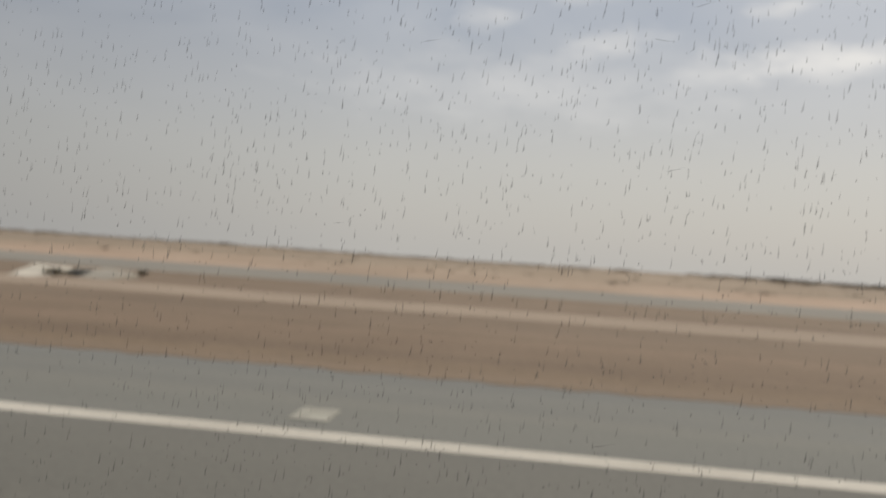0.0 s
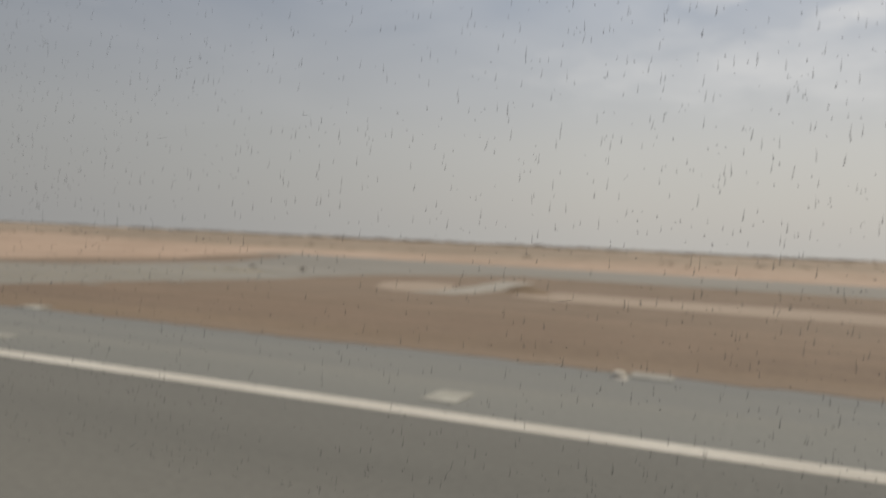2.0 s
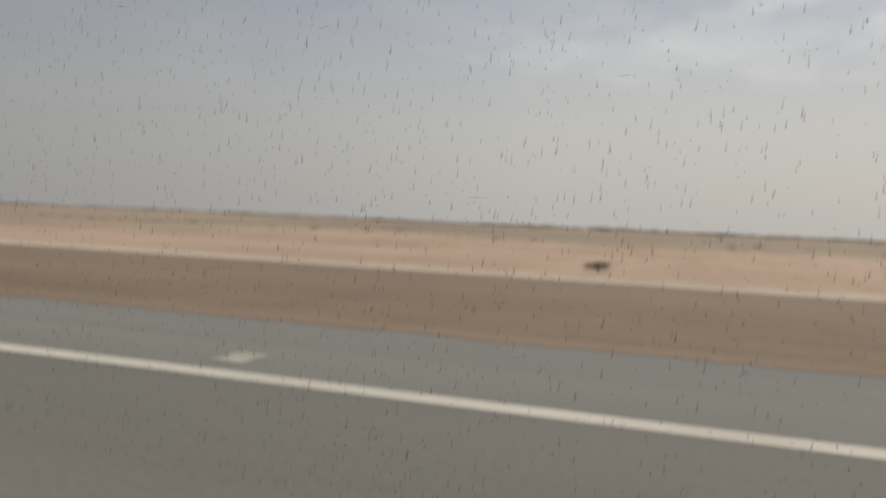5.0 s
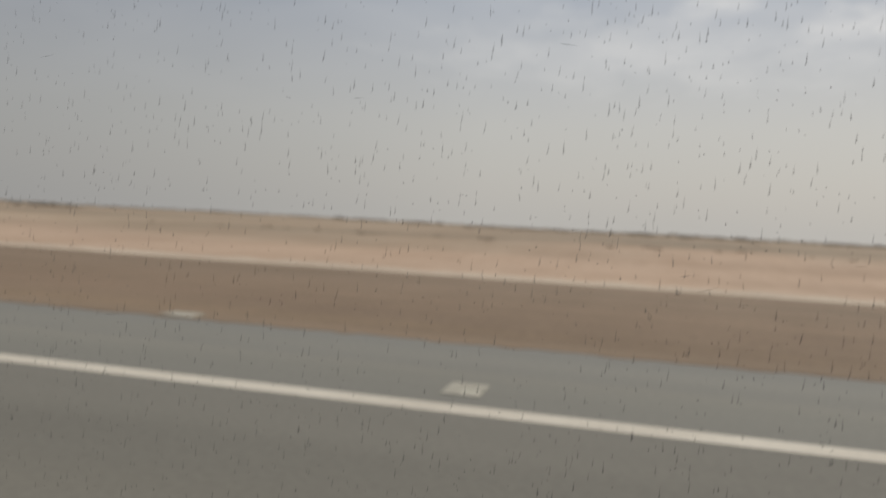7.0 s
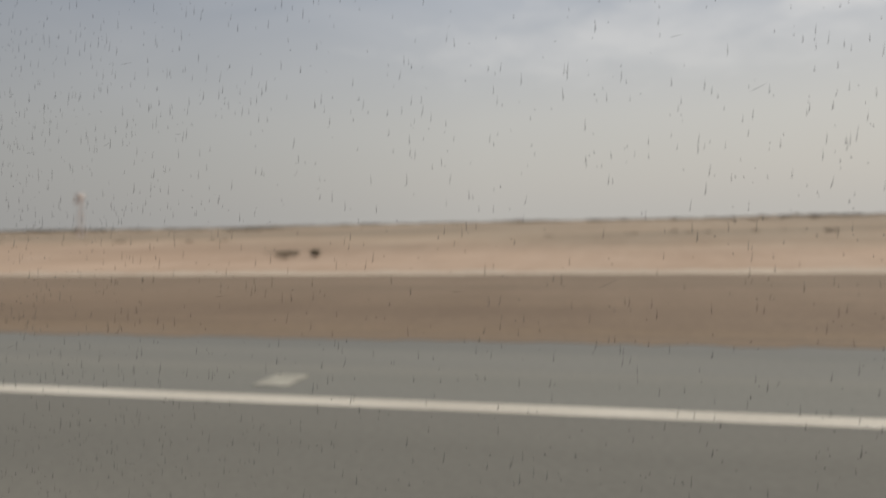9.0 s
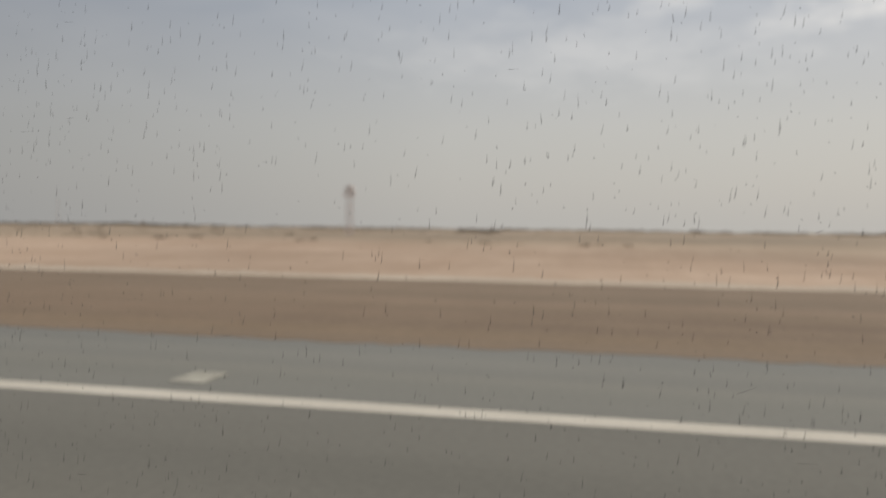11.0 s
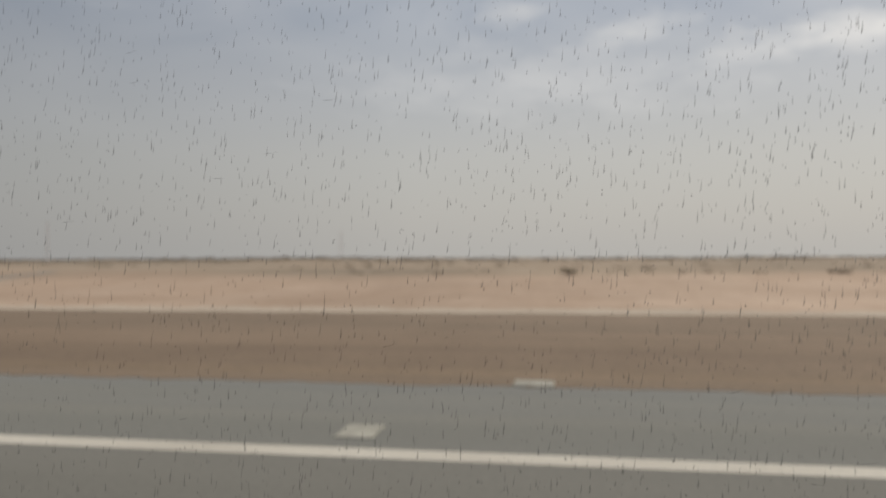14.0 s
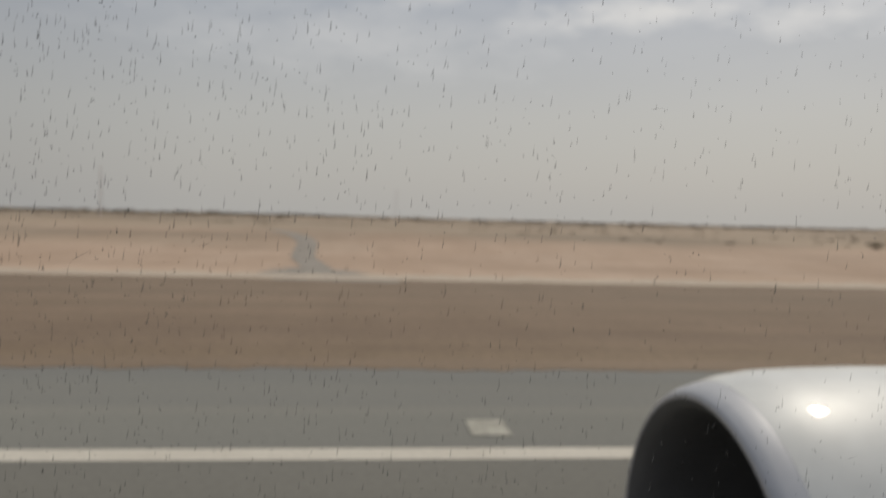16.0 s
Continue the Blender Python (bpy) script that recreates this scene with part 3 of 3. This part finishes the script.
# ---- the culvert head in the gravel ----
def prism(low, high, bevel=0.04):
    """A block between two rings of four corners."""
    bm = bmesh.new()
    a, b = [bm.verts.new(p) for p in low], [bm.verts.new(p) for p in high]
    bm.faces.new(a[::-1])
    bm.faces.new(b)
    for i in range(4):
        bm.faces.new((a[i], a[(i + 1) % 4], b[(i + 1) % 4], b[i]))
    bmesh.ops.bevel(bm, geom=list(bm.edges), offset=bevel, segments=1, affect="EDGES")
    bmesh.ops.recalc_face_normals(bm, faces=bm.faces)
    return bm


def culvert(x, y):
    head = tagged(new("culvert_head"), "pale concrete culvert head with a sloping chute and a dark mouth", "culvert")
    head.location = (x, y, lie(y) - 0.03)
    part("head_wall", prism(((-4.2, -4.0, 0), (0.0, -5.2, 0), (-0.2, 0.4, 0), (-4.9, 0.4, 0)), ((-4.4, -0.4, 0.80), (-1.0, -0.7, 0.70), (-0.9, 0.3, 0.72), (-4.5, 0.3, 0.82))), CONCRETE, head, "pale sloping concrete head wall")
    part("apron", prism(((-2.6, -7.0, 0), (0.2, -8.0, 0), (-0.4, -2.0, 0), (-3.8, -1.2, 0)), ((-2.5, -6.9, 0.06), (0.1, -7.8, 0.06), (-0.5, -2.1, 0.08), (-3.7, -1.3, 0.08)), 0.02), CONCRETE, head, "pale concrete apron on the gravel")
    part("side_wall", prism(((1.8, -3.6, 0), (5.0, -4.2, 0), (5.2, 1.4, 0), (1.6, 1.4, 0)), ((2.0, -0.7, 0.70), (4.8, -1.3, 0.52), (4.9, 1.0, 0.62), (1.9, 1.0, 0.84))), PALE_DUST, head, "dusty concrete side wall")
    # no real opening: a solid block whose dark colour stands for its shade
    part("mouth", prism(((-0.5, -1.8, 0), (1.5, -1.8, 0), (1.5, 1.0, 0), (-0.5, 1.0, 0)), ((-0.5, -1.4, 0.46), (1.5, -1.4, 0.46), (1.5, 1.0, 0.56), (-0.5, 1.0, 0.56))), DARK, head, "solid dark block painted as a shaded mouth")
    part("capstone", prism(((-0.8, -0.2, 0.56), (1.8, -0.2, 0.56), (1.8, 1.1, 0.56), (-0.8, 1.1, 0.56)), ((-0.8, -0.2, 0.66), (1.8, -0.2, 0.66), (1.8, 1.1, 0.66), (-0.8, 1.1, 0.66)), 0.02), CONCRETE, head)


culvert(-38.5, 68.0)


# ---- scrub ----
def bush(x, y, wide, deep, tall, seed, z=-0.06, label="low dark green desert bush on the sand", leaf=0.10, count=420):
    rnd = random.Random(seed)
    root = tagged(new("bush"), label, "bush", "desert bushes")
    root.location = (x, y, z)
    bm = bmesh.new()
    for _ in range(9):
        a, r = rnd.uniform(0, 6.28), rnd.uniform(0.1, 0.4)
        tip = Vector((math.cos(a) * r * wide, math.sin(a) * r * deep, tall * rnd.uniform(0.5, 0.9)))
        q = tip.to_track_quat("Z", "Y").to_matrix().to_4x4()
        bmesh.ops.create_cone(bm, segments=5, radius1=0.03, radius2=0.008, depth=tip.length, matrix=q @ Matrix.Translation((0, 0, tip.length / 2)))
    part("twigs", bm, TWIG, root)
    bm = bmesh.new()
    lobes = [(rnd.uniform(-0.36, 0.36), rnd.uniform(-0.36, 0.36), rnd.uniform(0.35, 0.72), rnd.uniform(0.16, 0.3)) for _ in range(9)]
    for _ in range(count):
        cx, cy, cz, r = rnd.choice(lobes)
        v = Vector((rnd.gauss(0, 1), rnd.gauss(0, 1), rnd.gauss(0, 1))).normalized() * r * rnd.uniform(0.5, 1.1)
        p = Vector(((cx + v.x) * wide, (cy + v.y) * deep, max(0.03, (cz + v.z) * tall)))
        m = Euler((rnd.uniform(0, 6.28), rnd.uniform(0, 6.28), rnd.uniform(0, 6.28))).to_matrix()
        s = leaf * rnd.uniform(0.6, 1.6)
        bm.faces.new([bm.verts.new(p + m @ Vector(c)) for c in ((-s, 0, 0), (0, -s * 0.5, 0), (s, 0, 0), (0, s * 0.5, 0))])
    part("foliage", bm, LEAF, root)
    return root


for i, (x, y, w, d, h) in enumerate((
    (-151.8, 71.0, 2.3, 1.8, 0.9), (-312.0, 81.0, 3.4, 2.4, 1.15), (-308.6, 82.0, 1.5, 1.3, 1.1), (-449.4, 107.0, 2.4, 2.2, 1.15),
    (-38.4, 64.0, 2.2, 1.5, 0.85), (-35.0, 73.0, 1.1, 1.0, 0.75), (-106.0, 70.5, 0.65, 0.6, 0.2), (-100.2, 71.5, 0.65, 0.6, 0.2),
)):
    bush(x, y, w, d, h, 40 + i, z=lie(y) - 0.03)


def scrub(name, count, x0, x1, y0, y1, size, seed, patchy, material=HAZED_LEAF):
    """Distant low scrub: many small ragged clumps."""
    rnd = np.random.RandomState(seed)
    verts, faces = [], []
    made = 0
    while made < count:
        x, y = rnd.uniform(x0, x1), y0 + (y1 - y0) * rnd.rand() ** 1.4
        if noise.noise((x / 120, y / 60, seed)) < patchy:
            made += 0.25
            continue
        made += 1
        z = plain_height(x, y)
        s = size * rnd.uniform(0.5, 1.5)
        for _ in range(7):
            px, py = x + rnd.normal(0, s * 1.1), y + rnd.normal(0, s * 0.8)
            w, h, a = s * rnd.uniform(0.4, 1.1), s * rnd.uniform(0.35, 1.0), rnd.uniform(0, 3.14)
            b = len(verts)
            for k in range(3):
                t = a + k * 2.094
                verts.append((px + math.cos(t) * w, py + math.sin(t) * w, z - 0.05))
            verts.append((px + rnd.normal(0, 0.2 * w), py + rnd.normal(0, 0.2 * w), z + h))
            faces += [(b, b + 1, b + 3), (b + 1, b + 2, b + 3), (b + 2, b, b + 3)]
    me = bpy.data.meshes.new(name)
    me.from_pydata(verts, [], faces)
    me.materials.append(material)
    return tagged(new(name, me), "scattered grey-green scrub on the distant plain", "scrub", kind="stuff")


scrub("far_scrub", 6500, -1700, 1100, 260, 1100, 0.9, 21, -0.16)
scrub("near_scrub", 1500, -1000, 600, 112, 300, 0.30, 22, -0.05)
scrub("horizon_thicket", 700, 150, 700, 640, 760, 2.6, 23, -0.35, THICKET)
scrub("horizon_thicket", 500, -760, -540, 300, 380, 0.8, 24, -0.3, THICKET)
scrub("horizon_thicket", 34, -377, -368, 178, 196, 0.42, 25, -0.9, THICKET)


# ---- a heap of gravel at the end of the service track ----
def gravel_mound(x, y, wide, deep, tall):
    bm, rings, sides, prev = bmesh.new(), 9, 28, None
    top = bm.verts.new((0.1, 0, tall))
    for i in range(1, rings + 1):
        r, ring = i / rings, []
        for k in range(sides):
            a = 2 * math.pi * k / sides
            rough = noise.noise((math.cos(a) * r * 2.2, math.sin(a) * r * 2.2, 4.0))
            px, py = math.cos(a) * r * wide / 2 * (1 + 0.18 * rough), math.sin(a) * r * deep / 2 * (1 + 0.18 * rough)
            pz = tall * (0.5 + 0.5 * math.cos(math.pi * r)) * (1 + 0.35 * rough) - (0.05 if i == rings else 0.0)
            ring.append(bm.verts.new((px, py, pz)))
        for k in range(sides):
            q = (k + 1) % sides
            bm.faces.new((top, ring[k], ring[q]) if prev is None else (prev[k], ring[k], ring[q], prev[q]))
        prev = ring
    ob = part("gravel_mound", bm, GRAVEL, smooth=True)
    ob.location = (x, y, lie(y) + 0.01)
    tagged(ob, "low brown gravel heap at the end of the dusty track", "mound")


gravel_mound(-71.2, 59.4, 4.8, 3.4, 0.62)


# ---- masts ----
def lattice_mast(x, y, tall, half, z, label, head=True):
    mast = tagged(new("radio_mast"), label, "mast")
    mast.location = (x, y, z)
    for sx in (-1, 1):
        for sy in (-1, 1):
            bm = bmesh.new()
            a, b = Vector((sx * half, sy * half, 0)), Vector((sx * half * 0.55, sy * half * 0.55, tall))
            q = (b - a).to_track_quat("Z", "Y").to_matrix().to_4x4()
            bmesh.ops.create_cone(bm, cap_ends=True, segments=6, radius1=half * 0.11, radius2=half * 0.08, depth=(b - a).length, matrix=Matrix.Translation((a + b) / 2) @ q)
            part("leg", bm, MAST, mast)
    n = max(6, int(tall / 0.9))
    for i in range(n):
        z0, z1 = tall * i / n, tall * (i + 1) / n
        h0, h1 = half * (1 - 0.45 * i / n), half * (1 - 0.45 * (i + 1) / n)
        bm = bmesh.new()
        for k in range(4):
            c, s = ((1, 0), (0, 1), (-1, 0), (0, -1))[k], ((0, 1), (-1, 0), (0, -1), (1, 0))[k]
            f = -1 if i % 2 else 1
            a = Vector((c[0] * h0 + s[0] * h0 * f, c[1] * h0 + s[1] * h0 * f, z0))
            b = Vector((c[0] * h1 - s[0] * h1 * f, c[1] * h1 - s[1] * h1 * f, z1))
            q = (b - a).to_track_quat("Z", "Y").to_matrix().to_4x4()
            bmesh.ops.create_cone(bm, cap_ends=True, segments=4, radius1=half * 0.06, radius2=half * 0.06, depth=(b - a).length, matrix=Matrix.Translation((a + b) / 2) @ q)
        part("bracing", bm, MAST_RED if i % 4 < 2 else MAST, mast)
    if head:
        bm = bmesh.new()
        box(bm, -0.75, 0.75, -0.75, 0.75, tall - 1.3, tall - 0.2, 0.12)
        part("antenna_cluster", bm, MAST, mast)
        for dx in (-0.8, 0.8):
            bm = bmesh.new()
            bmesh.ops.create_cone(bm, cap_ends=True, segments=12, radius1=0.35, radius2=0.3, depth=0.25, matrix=pose(dx, -0.6, tall - 1.9, 90, 0, 0))
            part("dish", bm, MAST_RED, mast)


lattice_mast(-389.9, 142.0, 9.6, 0.62, lie(142.0) - 0.1, "hazy lattice radio mast with antenna cluster on the plain")
lattice_mast(-516.0, 219.0, 9.0, 0.20, plain_height(-516.0, 219.0) - 0.1, "thin haze-paled lattice mast far out on the plain", False)
lattice_mast(-584.2, 182.0, 11.4, 0.22, plain_height(-584.2, 182.0) - 0.1, "thin distant lattice mast on the plain", False)

# ---- grey washed-out silt on the sand ----
tagged(ribbon("silt_wash", [(-527.4, 57.5), (-528.2, 66), (-529.4, 74), (-530.6, 82), (-531.0, 90), (-531.6, 99), (-534.5, 112), (-538.5, 122)], 2.5, -0.01, STAIN), "grey silt washed across the sand", "silt", kind="structure")
tagged(sheet("silt_fan", [(-532.6, 58.4), (-523.4, 58.2), (-524.4, 62), (-527.0, 64.5), (-529.6, 67), (-531.4, 63.5)], 0.0, STAIN, 0.6, 0.5, 31), "grey silt fan behind the sand ridge", "silt", kind="structure")
tagged(sheet("silt_fan", [(-530.2, 53.0), (-522.0, 51.6), (-521.6, 54.8), (-530.6, 55.2)], 0.02, STAIN, 0.6, 0.5, 32), "grey silt spread on the gravel edge", "silt", kind="structure")
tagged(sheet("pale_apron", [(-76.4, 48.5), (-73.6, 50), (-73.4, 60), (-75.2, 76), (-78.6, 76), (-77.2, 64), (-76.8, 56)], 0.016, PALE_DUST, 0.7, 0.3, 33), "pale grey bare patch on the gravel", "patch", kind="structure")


# ---- the aeroplane's engine ----
def lathe(name, profile, material, parent, label="", segments=72):
    """A body of revolution round the x axis from (x, radius) pairs."""
    bm, prev = bmesh.new(), None
    for x, r in profile:
        ring = [bm.verts.new((x, r * math.cos(2 * math.pi * i / segments), r * math.sin(2 * math.pi * i / segments))) for i in range(segments)]
        if prev:
            for i in range(segments):
                bm.faces.new((prev[i], ring[i], ring[(i + 1) % segments], prev[(i + 1) % segments]))
        prev = ring
    bmesh.ops.recalc_face_normals(bm, faces=bm.faces)
    return part(name, bm, material, parent, label, smooth=True)


def engine(x, y, radius):
    e = tagged(new("jet_engine"), "white jet engine nacelle with a bare metal intake lip", "engine")
    e.location = (x, y, radius)
    R = radius
    lathe("cowl", [(0.15, 1.225), (0.26, 1.262), (0.42, 1.290), (0.65, 1.304), (1.0, R), (1.8, R), (2.4, R), (3.0, R * 0.985), (3.6, R * 0.93), (4.2, R * 0.83), (4.6, R * 0.75), (4.58, R * 0.72), (4.0, R * 0.74)], COWL, e)
    lathe("intake_lip", [(0.006, 1.125), (0.0, 1.140), (0.02, 1.170), (0.07, 1.20), (0.15, 1.224)], LIP, e, "bare metal lip")
    # starts right at the lip: its dark colour paints the shade there
    lathe("intake_liner", [(0.006, 1.124), (0.03, 1.092), (0.09, 1.058), (0.2, 1.034), (0.34, 1.026), (0.55, 1.033), (0.9, 1.05), (1.4, 1.08), (1.5, 0.25), (1.5, 0.02)], LINER, e, "dark intake liner, also painting the lip's inner face as shade")
    lathe("cowl_seam", [(1.52, R + 0.001), (1.525, R + 0.003), (1.54, R + 0.003), (1.545, R + 0.001)], LINER, e, "thin dark cowl seam")
    hub = lathe("spinner", [(0.78, 0.01), (0.86, 0.10), (1.0, 0.19), (1.2, 0.28), (1.45, 0.34)], LINER, e, "dark spinner cone", 32)
    for k in range(24):
        bm = bmesh.new()
        rows = []
        for r, tw in ((0.30, 25), (0.65, 45), (1.04, 62)):
            c, s = math.cos(radians(tw)) * 0.13, math.sin(radians(tw)) * 0.13
            rows.append([bm.verts.new(p) for p in ((1.28 - c, -s, r), (1.30, 0.012, r), (1.28 + c, s, r), (1.27, -0.012, r))])
        for a, b in zip(rows, rows[1:]):
            for j in range(4):
                bm.faces.new((a[j], a[(j + 1) % 4], b[(j + 1) % 4], b[j]))
        bmesh.ops.recalc_face_normals(bm, faces=bm.faces)
        blade = part("fan_blade", bm, BLADE, hub)
        blade.rotation_euler = (2 * math.pi * k / 24, 0, 0)
    lathe("exhaust", [(4.0, 0.7), (4.7, 0.62), (5.3, 0.48), (5.28, 0.46), (4.2, 0.5)], LIP, e, "bare metal exhaust", 40)


engine(-522.22, 4.0, 1.315)


# ---- dried rain splashes of the cabin window, without its pane, strung along the camera's path ----
def splashes(name, per_metre, x0, x1, y, seed):
    """Thin upright flecks, a little slanted, some long and a few lying; sparse and dense by turns."""
    rnd = np.random.RandomState(seed)
    n = int((x1 - x0) * per_metre)
    x = rnd.uniform(x0, x1, n)
    keep = rnd.rand(n) < np.clip(0.70 + 0.30 * np.sin(x * 1.9) + 0.20 * np.sin(x * 4.3 + 1.0), 0.12, 1.0)
    x = x[keep]
    n = len(x)
    # heights follow the camera's climb, to stay within its view
    z = 2.40 + 0.57 * rnd.rand(n) + np.interp(-x, (412, 430, 450, 487, 524, 600), (0, 0.09, 0.19, 0.44, 0.74, 1.3))
    size = rnd.rand(n)
    tall = 0.0015 + 0.0058 * size ** 1.9
    wide = 0.00028 + 0.00026 * size + 0.00040 * rnd.rand(n) ** 6
    lean = rnd.normal(0.09, 0.06, n)
    lying = rnd.rand(n) < 0.004
    lean[lying] = rnd.normal(1.45, 0.15, lying.sum())
    tall[lying] = 0.005 + 0.007 * rnd.rand(lying.sum())
    wide[lying] = 0.00035
    ux, uz = np.sin(lean), np.cos(lean)
    co = np.empty((n, 3, 3), np.float32)
    for i, (a, b) in enumerate(((tall, 0), (-0.45 * tall, wide), (-tall, -0.35 * wide))):
        co[:, i, 0], co[:, i, 1], co[:, i, 2] = x + ux * a + uz * b, y, z + uz * a - ux * b
    me = bpy.data.meshes.new(name)
    me.vertices.add(3 * n)
    me.vertices.foreach_set("co", co.ravel())
    me.loops.add(3 * n)
    me.loops.foreach_set("vertex_index", np.arange(3 * n, dtype=np.int32))
    me.polygons.add(n)
    me.polygons.foreach_set("loop_start", np.arange(0, 3 * n, 3, dtype=np.int32))
    me.update()
    me.materials.append(SPLASH)
    return tagged(new(name, me), "dark dried rain splashes of the window, hung without glass along the run", "splashes", kind="stuff")


splashes("window_splashes", 5200, -532.0, 10.0, 0.70, 77)
